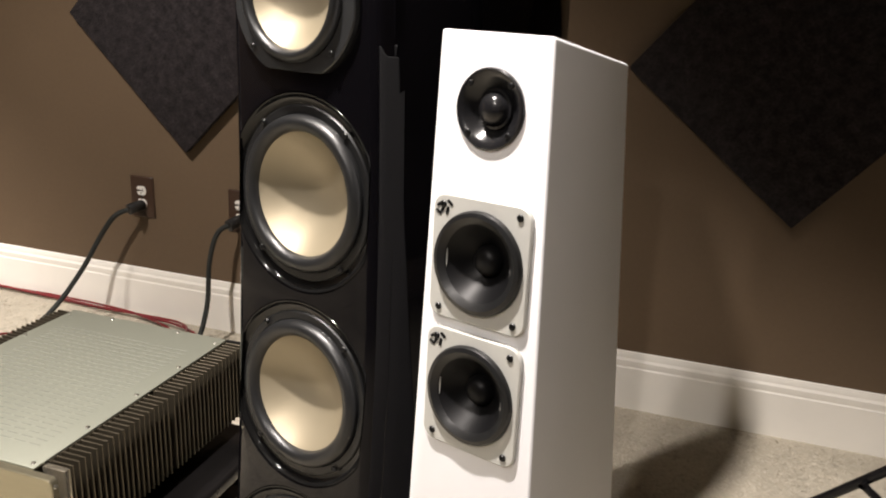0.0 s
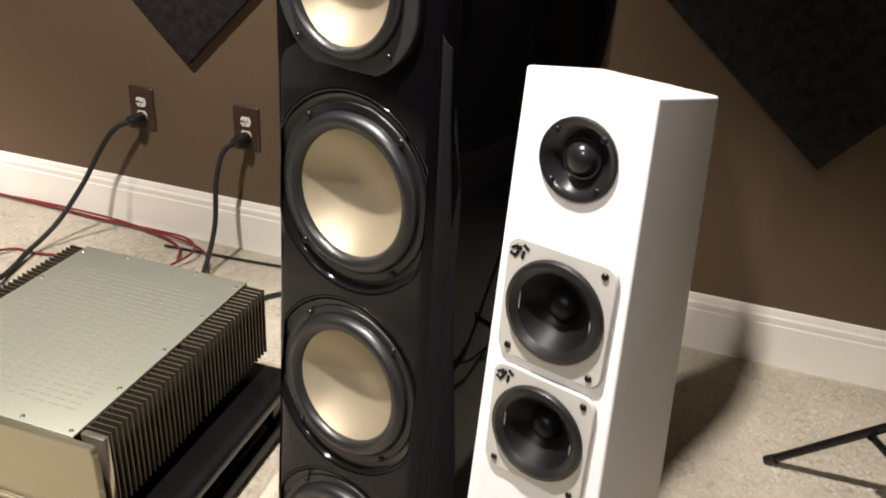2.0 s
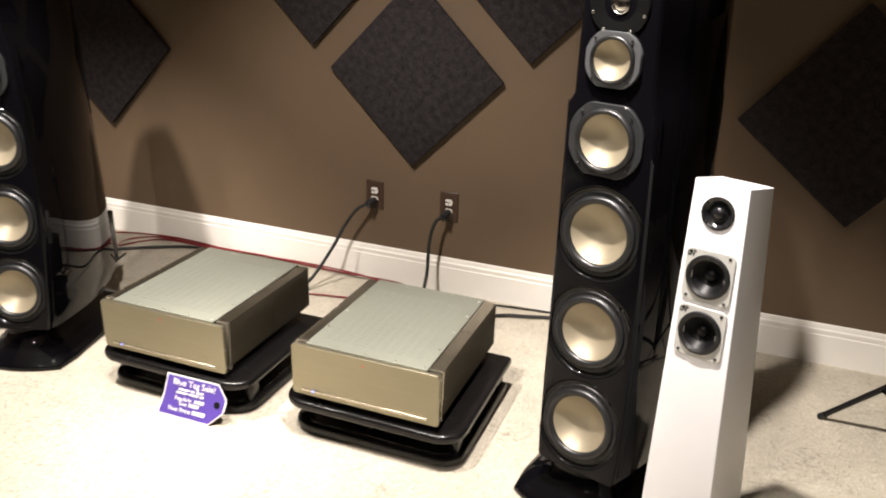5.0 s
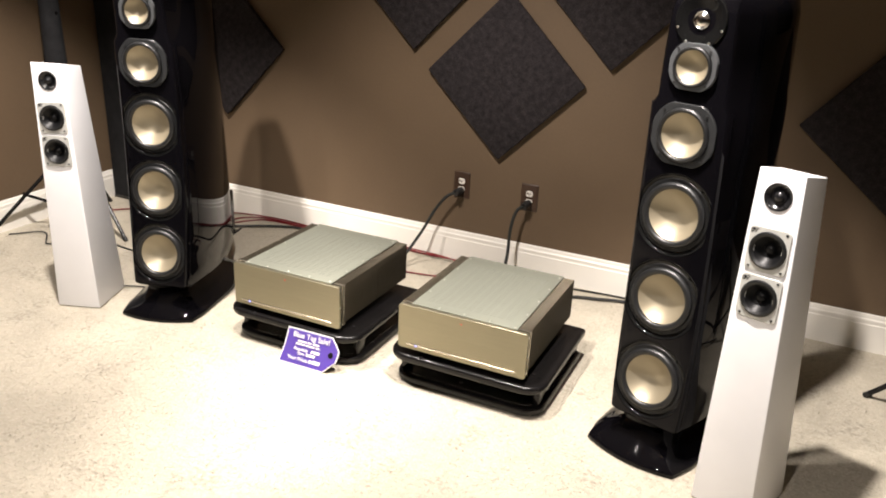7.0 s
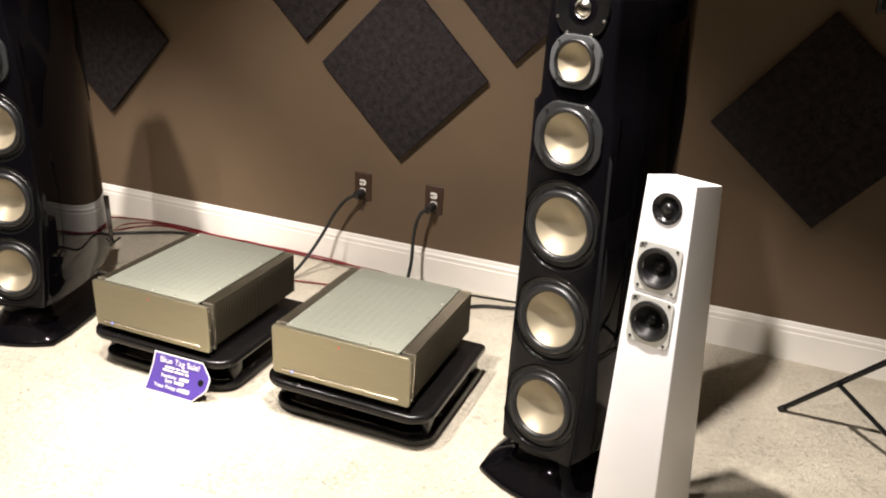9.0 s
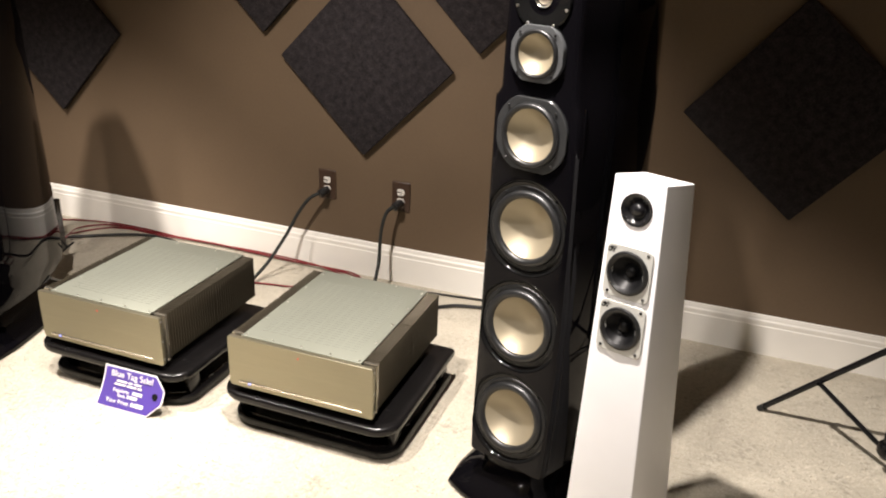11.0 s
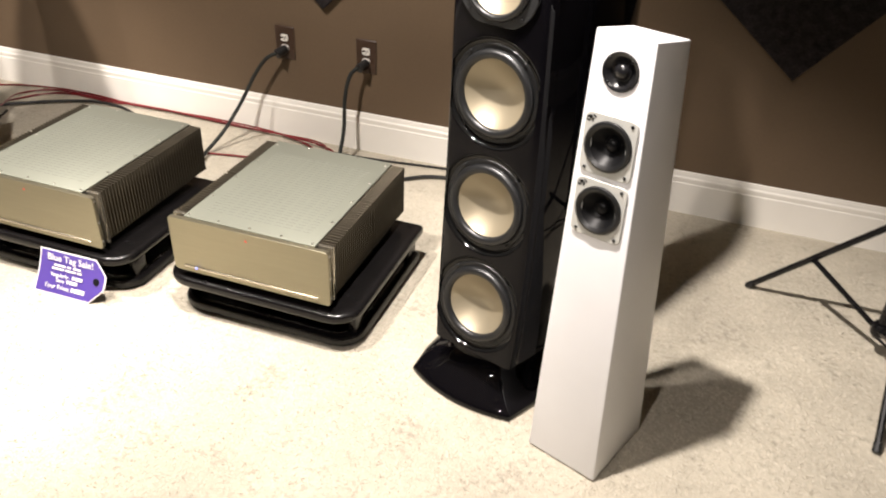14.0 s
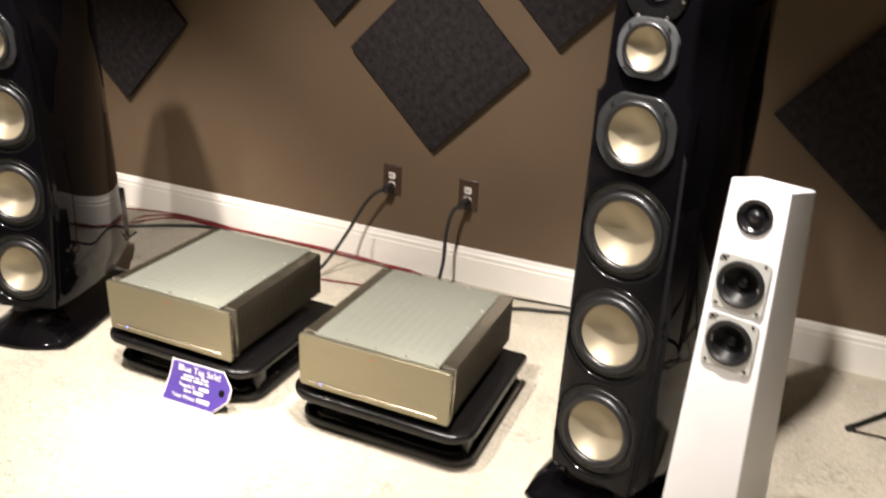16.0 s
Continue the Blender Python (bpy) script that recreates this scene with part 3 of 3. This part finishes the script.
def amplifier(m):
    t = thing("power_amplifier", m, "champagne aluminium power amplifier with finned heatsinks on a black stand", "amplifier", "pair of amplifiers")
    part("chassis", box(-0.178, 0.178, 0.013, 0.495, 0.006, 0.1605, 0.001), M_FIN, t)
    for x in (-0.13, 0.13):
        for y in (0.06, 0.45):
            part("foot", lathe([(0.022, -0.022), (0.024, -0.018), (0.024, 0.002), (0.022, 0.006)], 20, pose(x, y, 0)), M_STAND, t, "black rubber foot")
    o = rounded_rect(-0.229, 0.229, 0.0, 0.161, (0.010,) * 4, 5)
    oi = rounded_rect(-0.2275, 0.2275, 0.0015, 0.1595, (0.009,) * 4, 5)
    face = part("faceplate", loft([[(x, y, z) for x, z in oo] for oo, y in ((o, 0.012), (o, 0.0015), (oi, 0.0))]), M_CHAMP, t, "champagne brushed aluminium faceplate")
    part("trim_bar", box(-0.196, 0.196, -0.005, 0.0005, 0.0145, 0.0220, 0.0022, 3), M_TRIMBAR, face, "bright horizontal trim bar")
    part("power_light", lathe([(0.004, 0), (0.004, 0.0015), (0.002, 0.0025), (0, 0.0028)], 14, pose(-0.158, -0.005, 0.019, 90)), M_BLUELED, face, "small blue power light")
    part("red_mark", box(-0.003, 0.003, -0.0008, 0.0004, 0.136, 0.141), M_REDLED, face, "tiny red mark")
    top = part("top_plate", box(-0.187, 0.187, 0.012, 0.500, 0.1605, 0.1645, 0.0015), M_TOP, t, "pale silver top plate with rows of vent slots")
    for i in range(11):
        for j in range(28):
            ob = part("vent_slot", SLOT_MESH, None, top)
            ob.location = (-0.140 + i * 0.0280, 0.062 + j * 0.0134, 0.1646)
    for x, y in [(-0.177, 0.022), (0.0, 0.022), (0.177, 0.022), (-0.09, 0.022), (0.09, 0.022)] + [(sx * 0.177, 0.13 + 0.115 * k) for sx in (-1, 1) for k in range(4)] + [(-0.08, 0.49), (0.08, 0.49)]:
        screw(top, pose(x, y, 0.1643), M_SCREW, 0.0038)
    for sx in (-1, 1):
        for y0 in (0.0400, 0.2745):
            hs = part("heatsink", box(min(sx * 0.178, sx * 0.188), max(sx * 0.178, sx * 0.188), y0, y0 + 0.225, 0.010, 0.1605, 0.0008), M_FIN, t, "bronze finned heatsink")
            for k in range(FIN_N):
                ob = part("fin", FIN_MESH, None, hs)
                ob.matrix_local = pose(0, y0 + 0.004 + k * (0.217 / (FIN_N - 1)), 0) @ Matrix.Diagonal((sx, 1, 1, 1))
        # Brighter metal than the faceplate: light from the side put into its colour.
        part("end_bracket", box(min(sx * 0.188, sx * 0.2285), max(sx * 0.188, sx * 0.2285), 0.0255, 0.0365, 0.004, 0.1600, 0.0012), M_TRIMBAR, t, "champagne end bracket, brightened for side light")
        for z in (0.022, 0.082, 0.148):
            screw(face, pose(sx * 0.2288, 0.0066, z, 0, 90 * sx, 0), M_SCREW, 0.0036)
    part("rear_panel", box(-0.178, 0.178, 0.495, 0.498, 0.008, 0.160), M_SHELF, t)
    return t


SHELF_TOP = 0.132


def amp_stand(m):
    """Two rounded black shelves joined by short uprights; local origin at the front middle."""
    t = thing("amplifier_stand", m, "low black satin two-shelf amplifier stand on the carpet", "stand", "pair of amplifier stands")
    o = rounded_rect(-0.282, 0.282, 0.0, 0.515, (0.075, 0.075, 0.012, 0.012), 8)
    part("upper_shelf", slab(o, SHELF_TOP - 0.030, SHELF_TOP, 0.011, 4), M_SHELF, t, "black upper shelf with rounded front corners")
    lo = [(x * 0.965, 0.032 + y * 0.937) for x, y in o]
    cy = 0.273

    def inner(d):
        return [(x * (1 - d / 0.278), cy + (y - cy) * (1 - d / 0.25)) for x, y in lo]
    hoop = []
    for d, z in ((0.006, 0.004), (0.0, 0.011), (0.0, 0.027), (0.003, 0.032), (0.008, 0.034), (0.022, 0.034), (0.026, 0.032), (0.028, 0.028), (0.028, 0.008)):
        hoop.append([(x, y, z) for x, y in inner(d)])
    shelf = part("lower_shelf", loft(hoop, caps=False), M_SHELF, t, "black lower shelf with a raised rim")
    part("shelf_panel", slab(inner(0.0275), 0.006, 0.016), M_SHELF, shelf, "sunk satin black panel")
    for x in (-0.245, 0.245):
        for y0, y1 in ((0.075, 0.125), (0.455, 0.51)):
            part("upright", box(x - 0.012, x + 0.012, y0, y1, 0.015, SHELF_TOP - 0.029, 0.004), M_SHELF, t)
    for x in (-0.22, 0.22):
        for y in (0.09, 0.49):
            part("foot", lathe([(0.018, 0), (0.018, 0.006)], 14, pose(x, y, 0)), M_STAND, t)
            part("bolt_cap", lathe([(0.008, 0), (0.008, 0.0008), (0.006, 0.0014), (0, 0.0014)], 14, pose(x * 1.115, y, SHELF_TOP - 0.0002)), M_BEZEL, t)
    return t


stand = amp_stand(pose(-0.718, 1.334, 0))
copy_thing(stand, pose(-1.406, 1.328, 0))
amp = amplifier(pose(-0.728, 1.345, SHELF_TOP + 0.022))
copy_thing(amp, pose(-1.417, 1.342, SHELF_TOP + 0.022))


# ---------- price tag ----------
def price_tag():
    t = thing("sale_tag", pose(-1.278, 1.292, 0.002, 0, 0, 1), "curled purple card sale tag with white lettering on the carpet", "sign")
    W, H = 0.225, 0.135

    def bend(u, v, lift):
        """Card place: u across, v up the card; it leans back and the lower left curls forward."""
        y = 0.032 * (v / H) - 0.014 * (1 - v / H) ** 2
        z = v * 0.92
        n = Vector((0, -0.9, 0.45))
        return Vector((u - 0.020 * (1 - v / H) ** 1.5, y, z)) + n * lift

    def sheet(inset, lift, material, name, label, parent):
        bm = bmesh.new()
        rows = []
        nv, nu = 12, 20
        for j in range(nv + 1):
            v = inset + (H - 2 * inset) * j / nv
            cut = 0.038 * max(0, abs(v / H - 0.5) * 2 - 0.30) / 0.70
            x0, x1 = -W / 2 + inset, W / 2 - inset - cut
            rows.append([bm.verts.new(bend(x0 + (x1 - x0) * i / nu, v, lift)) for i in range(nu + 1)])
        for a, b in zip(rows, rows[1:]):
            for i in range(nu):
                bm.faces.new((a[i], a[i + 1], b[i + 1], b[i]))
        back = bmesh.ops.extrude_face_region(bm, geom=list(bm.faces))
        for v in back["geom"]:
            if isinstance(v, bmesh.types.BMVert):
                v.co += Vector((0, 0.9, -0.45)) * 0.0007
        return part(name, bm, material, parent, label)
    card = sheet(0, 0, M_PAPER, "card", "white card edge", t)
    ink = sheet(0.005, 0.0012, M_PURPLE, "printed_face", "purple printed face", card)

    def line(text, v, size, x=0.0):
        cu = bpy.data.curves.new("lettering", "FONT")
        cu.body, cu.size, cu.align_x, cu.extrude, cu.offset = text, size, "CENTER", 0.0001, 0.00025
        ob = new("lettering", cu)
        ob.data.materials.append(M_PAPER)
        ob.parent = card
        p = bend(x, v, 0.0045)
        q = bend(x, v + size * 0.75, 0.0045)
        ob.matrix_local = Matrix.Translation(p) @ pose(0, 0, 0, math.degrees(math.atan2((q - p).z, (q - p).y)), 0, 0)
        return ob
    line("Blue Tag Sale!", 0.103, 0.0275, -0.006)
    line("Regularly:", 0.056, 0.0155, -0.034)
    line("Save", 0.041, 0.0155, -0.030)
    line("Your Price:", 0.020, 0.0185, -0.036)

    def bars(v, h, runs):
        bm = bmesh.new()
        for x0, x1 in runs:
            p = [bend(x0, v, 0.0036), bend(x1, v, 0.0036), bend(x1, v + h, 0.0036), bend(x0, v + h, 0.0036)]
            bm.faces.new([bm.verts.new(q) for q in p])
        part("printed_bars", bm, M_PAPER, card, "small white print", smooth=0)
    bars(0.087, 0.0065, ((-0.060, -0.022), (-0.017, -0.003), (0.003, 0.030)))
    bars(0.076, 0.0065, ((-0.066, -0.026), (-0.021, 0.014), (0.019, 0.034)))
    bars(0.056, 0.0105, ((0.005, 0.012), (0.0145, 0.040)))
    bars(0.041, 0.0105, ((-0.010, -0.003), (0.000, 0.026)))
    bars(0.020, 0.0125, ((0.010, 0.018), (0.021, 0.055)))
    c = bend(0.083, H * 0.5, 0.0024)
    part("punch_mark", lathe([(0.011, 0), (0.010, 0.0008), (0, 0.0008)], 7, Matrix.Translation(c) @ pose(0, 0, 0, 62)), M_BLACKCONE, card, "dark mark where the hole is", smooth=0)
    return t


price_tag()


# ---------- outlets, cords, wires ----------
def outlet(x, z):
    t = thing("wall_outlet", pose(x, YB - 0.001, z), "dark brown outlet plate with white receptacles on the wall", "outlet", "outlets on the wall")
    o = rounded_rect(-0.040, 0.040, -0.0625, 0.0625, (0.003,) * 4, 3)
    o2 = rounded_rect(-0.037, 0.037, -0.0595, 0.0595, (0.003,) * 4, 3)
    part("plate", loft([[(a, y, b) for a, b in oo] for oo, y in ((o, 0.0), (o, -0.003), (o2, -0.006))]), M_OUTPLATE, t)
    for s in (1, -1):
        oo = [(0.0165 * math.cos(a) if abs(0.0165 * math.cos(a)) < 0.0165 else 0.0165, max(-0.0135, min(0.0135, 0.0172 * math.sin(a)))) for a in [2 * math.pi * k / 28 for k in range(28)]]
        rc = part("receptacle", loft([[(a * f, y, b * f + 0.0195 * s) for a, b in oo] for f, y in ((1, -0.004), (1, -0.0075), (0.95, -0.0085))]), M_IVORY, t, "white receptacle face")
        for dx in (-0.0063, 0.0063):
            part("slot", box(dx - 0.0009, dx + 0.0009, -0.0089, -0.008, 0.0195 * s - 0.001, 0.0195 * s + 0.007), M_BLACKCONE, rc)
        part("slot", lathe([(0.0024, 0), (0.0024, 0.0009), (0, 0.0009)], 10, pose(0, -0.008, 0.0195 * s - 0.0065, 90)), M_BLACKCONE, rc)
    screw(t, pose(0, -0.006, 0, 90), M_DARKSCREW, 0.003)
    return t


outlet(-1.251, 0.382)
outlet(-0.916, 0.378)


def power_cord(points, label):
    """A moulded plug and a braided cord from an outlet."""
    p0 = Vector(points[0])
    t = thing("power_cable", Matrix.Translation(p0), label, "power cable", "power cables")
    rel = [Vector(p) - p0 for p in points]
    d = (rel[1] - rel[0]).normalized()
    plug = tube([rel[0] + Vector((0, 0.018, 0)), rel[0] + Vector((0, -0.012, 0)), rel[0] + Vector((d.x * 0.012, -0.030, d.z * 0.012))], 0.0165, 12, 4)
    part("plug", plug, M_BLKWIRE, t, "black moulded plug")
    part("cord", tube([rel[0] + Vector((0, -0.012, 0))] + rel[1:], 0.0072, 10, 10), M_CORD, t, "thick black braided cord")
    return t


YO = YB - 0.030
power_cord([(-1.251, YO, 0.358), (-1.295, YO - 0.045, 0.335), (-1.345, YO - 0.06, 0.265), (-1.385, YO - 0.10, 0.17), (-1.43, YO - 0.17, 0.07), (-1.45, YO - 0.27, 0.02), (-1.40, YO - 0.45, 0.03), (-1.36, 1.865, 0.20)],
           "thick black braided power cable hanging from a wall outlet")
power_cord([(-0.916, YO, 0.354), (-0.945, YO - 0.050, 0.330), (-0.958, YO - 0.075, 0.25), (-0.955, YO - 0.10, 0.13), (-0.95, YO - 0.16, 0.04), (-0.90, YO - 0.30, 0.015), (-0.80, YO - 0.46, 0.05), (-0.76, 1.865, 0.20)],
           "thick black braided power cable dropping behind an amplifier")


def wire(points, radius, material, label, name="speaker_wire"):
    p0 = Vector(points[0])
    ob = part(name, tube([Vector(p) - p0 for p in points], radius, 7, 8), material)
    ob.location = p0
    return tagged(ob, label, "wire", "wires on the carpet")


RED = "red speaker wire lying loose along the baseboard"
BLK = "black cable lying on the carpet by the wall"
wire([(-2.16, 1.94, 0.22), (-2.30, 2.08, 0.10), (-2.50, 2.36, 0.015), (-2.40, 2.468, 0.010), (-2.18, 2.474, 0.010), (-1.88, 2.476, 0.013), (-1.65, 2.472, 0.010), (-1.43, 2.458, 0.012), (-1.25, 2.462, 0.014), (-1.10, 2.44, 0.022), (-1.03, 2.36, 0.030), (-1.06, 2.26, 0.014), (-0.98, 2.08, 0.05), (-0.86, 1.86, 0.16)], 0.0036, M_REDWIRE, RED)
wire([(-2.17, 1.94, 0.21), (-2.34, 2.12, 0.08), (-2.48, 2.30, 0.012), (-2.36, 2.455, 0.008), (-2.10, 2.462, 0.009), (-1.85, 2.466, 0.019), (-1.60, 2.464, 0.016), (-1.40, 2.452, 0.018), (-1.20, 2.445, 0.020), (-1.02, 2.40, 0.016), (-0.93, 2.24, 0.03), (-0.80, 1.86, 0.15)], 0.0036, M_REDWIRE, RED)
wire([(-1.52, 1.86, 0.16), (-1.56, 2.02, 0.05), (-1.52, 2.20, 0.009), (-1.45, 2.21, 0.008), (-1.33, 2.235, 0.008), (-1.22, 2.24, 0.010), (-1.06, 2.12, 0.03), (-0.94, 1.86, 0.15)], 0.0034, M_REDWIRE, RED + ", looped between amplifiers")
wire([(-3.25, 2.02, 0.008), (-3.05, 2.24, 0.008), (-2.88, 2.30, 0.008), (-2.62, 2.44, 0.008), (-2.40, 2.476, 0.016), (-2.20, 2.478, 0.018), (-1.95, 2.478, 0.008), (-1.6, 2.474, 0.018), (-1.3, 2.452, 0.022), (-1.12, 2.41, 0.012), (-1.06, 2.33, 0.010)], 0.0036, M_REDWIRE, RED)
wire([(-2.17, 1.94, 0.19), (-2.36, 2.05, 0.05), (-2.50, 2.20, 0.012), (-2.42, 2.29, 0.012), (-2.18, 2.425, 0.012), (-1.95, 2.40, 0.014), (-1.75, 2.20, 0.03), (-1.62, 1.98, 0.12), (-1.56, 1.86, 0.17)], 0.0062, M_BLKWIRE, "black cable from a speaker to an amplifier")
wire([(-1.15, 2.40, 0.007), (-0.85, 2.42, 0.007), (-0.66, 2.445, 0.007), (-0.45, 2.468, 0.007), (-0.20, 2.45, 0.007), (0.15, 2.36, 0.007)], 0.0045, M_BLKWIRE, BLK)
wire([(-0.66, 1.86, 0.16), (-0.74, 2.02, 0.05), (-0.76, 2.22, 0.012), (-0.64, 2.345, 0.012), (-0.53, 2.385, 0.012), (-0.40, 2.42, 0.012), (-0.22, 2.40, 0.012), (-0.08, 2.22, 0.03), (0.03, 1.92, 0.19)], 0.0068, M_BLKWIRE, "thick black speaker cable from an amplifier to a tower speaker")
wire([(0.03, 1.92, 0.20), (0.09, 1.86, 0.10), (0.12, 1.74, 0.02), (0.17, 1.62, 0.008), (0.20, 1.50, 0.008), (0.22, 1.42, 0.012)], 0.0035, M_BLKWIRE, "thin black cable on the carpet between the speakers")
wire([(-3.25, 1.85, 0.006), (-3.05, 1.92, 0.006), (-2.80, 1.80, 0.006), (-2.50, 1.78, 0.006), (-2.30, 1.86, 0.006), (-2.12, 1.96, 0.16)], 0.0045, M_BLKWIRE, BLK)
wire([(-3.28, 1.62, 0.006), (-3.15, 1.72, 0.012), (-3.02, 1.63, 0.006), (-2.95, 1.76, 0.010), (-3.10, 1.86, 0.006), (-3.22, 1.80, 0.006)], 0.0032, M_BLKWIRE, "coiled black cable end on the carpet")
wire([(0.86, 1.98, 0.012), (0.888, 1.955, 0.006), (0.923, 1.879, 0.006), (0.951, 1.823, 0.006), (0.960, 1.755, 0.006), (0.956, 1.69, 0.006), (0.99, 1.60, 0.006), (1.08, 1.56, 0.006)], 0.0032, M_BLKWIRE, "thin black cable trailing from a tripod stand")
wire([(-2.35, 1.45, 0.012), (-2.22, 1.52, 0.007), (-2.12, 1.55, 0.007), (-2.05, 1.62, 0.007)], 0.0035, M_BLKWIRE, "thin black cable on the carpet between the speakers")


# ---------- tripod stands ----------
def tripod(m, turn, label):
    t = thing("tripod_stand", m, label, "tripod stand", "tripod stands")
    part("pole", tube([(0, 0, 0.07), (0, 0, 1.05)], 0.0135, 14, 1), M_STAND, t)
    part("upper_pole", tube([(0, 0, 1.04), (0, 0, 1.75)], 0.0105, 14, 1), M_STAND, t)
    part("collar", lathe([(0.014, 0.385), (0.026, 0.385), (0.028, 0.392), (0.028, 0.428), (0.024, 0.436), (0.014, 0.436)], 20), M_STAND, t)
    part("brace_hub", lathe([(0.014, 0.075), (0.022, 0.075), (0.024, 0.08), (0.024, 0.102), (0.02, 0.108), (0.014, 0.108)], 20), M_STAND, t)
    part("clamp", lathe([(0.011, 1.02), (0.02, 1.02), (0.021, 1.03), (0.021, 1.075), (0.017, 1.085), (0.010, 1.085)], 18), M_STAND, t)
    part("clamp_knob", tube([(0.018, 0, 1.05), (0.045, 0, 1.05)], 0.008, 10, 1), M_STAND, t)
    part("sleeve", lathe([(0.014, 0.27), (0.019, 0.275), (0.030, 0.36), (0.041, 0.46), (0.050, 0.60), (0.049, 0.85), (0.043, 1.12), (0.036, 1.45), (0.020, 1.60), (0.011, 1.61)], 20), M_CLOTH, t, "black cloth sleeve hanging round the pole")
    for k in range(3):
        a = radians(turn + 120 * k)
        c, s = math.cos(a), math.sin(a)
        leg = part("leg", tube([(0.024 * c, 0.038, 0.412), (0.383 * c, 0.383 * s, 0.010)], 0.0092, 10, 1), M_STAND, t)
        part("rubber_tip", tube([(0.372 * c, 0.372 * s, 0.022), (0.388 * c, 0.388 * s, 0.004)], 0.0108, 10, 1), M_RUBBER, leg)
        part("rivet", lathe([(0.005, -0.013), (0.006, -0.011), (0.006, 0.011), (0.005, 0.013)], 10, pose(0.222 * c, 0.222 * s, 0.19, 90, 0, math.degrees(a))), M_STAND, leg)
        part("brace", tube([(0.022 * c, 0.022 * s, 0.092), (0.222 * c, 0.222 * s, 0.187)], 0.0075, 8, 1), M_STAND, t)
    return t


TRI = "black metal tripod stand with braces"
tripod(pose(0.850, 1.890, 0), 147, TRI + " beside the white speaker")
tripod(pose(-3.13, 1.90, 0), 233, TRI + " near the room corner")


# ---------- carpet pile ----------
def carpet_pile(count, x0, x1, y0, y1):
    """Short leaning tufts standing on the carpet."""
    rng = np.random.default_rng(7)
    base = np.stack([rng.uniform(x0, x1, count), rng.uniform(y0, y1, count), np.zeros(count)], 1)
    a = rng.uniform(0, 2 * np.pi, count)
    w = rng.uniform(0.0018, 0.0036, count)
    side = np.stack([np.cos(a) * w, np.sin(a) * w, np.zeros(count)], 1)
    b = rng.uniform(0, 2 * np.pi, count)
    tip = np.stack([np.cos(b) * 0.007, np.sin(b) * 0.007, rng.uniform(0.0010, 0.0034, count)], 1)
    co = np.empty((count * 3, 3))
    co[0::3], co[1::3], co[2::3] = base - side, base + side, base + tip
    me = bpy.data.meshes.new("carpet_pile")
    me.vertices.add(count * 3)
    me.vertices.foreach_set("co", co.ravel())
    me.loops.add(count * 3)
    me.loops.foreach_set("vertex_index", np.arange(count * 3))
    me.polygons.add(count)
    me.polygons.foreach_set("loop_start", np.arange(0, count * 3, 3))
    me.update(calc_edges=True)
    me.materials.append(M_PILE)
    return tagged(new("carpet_pile", me), "short cream beige carpet tufts", "carpet", kind="stuff")


carpet_pile(330000, -3.3, 1.5, -0.1, 2.48)
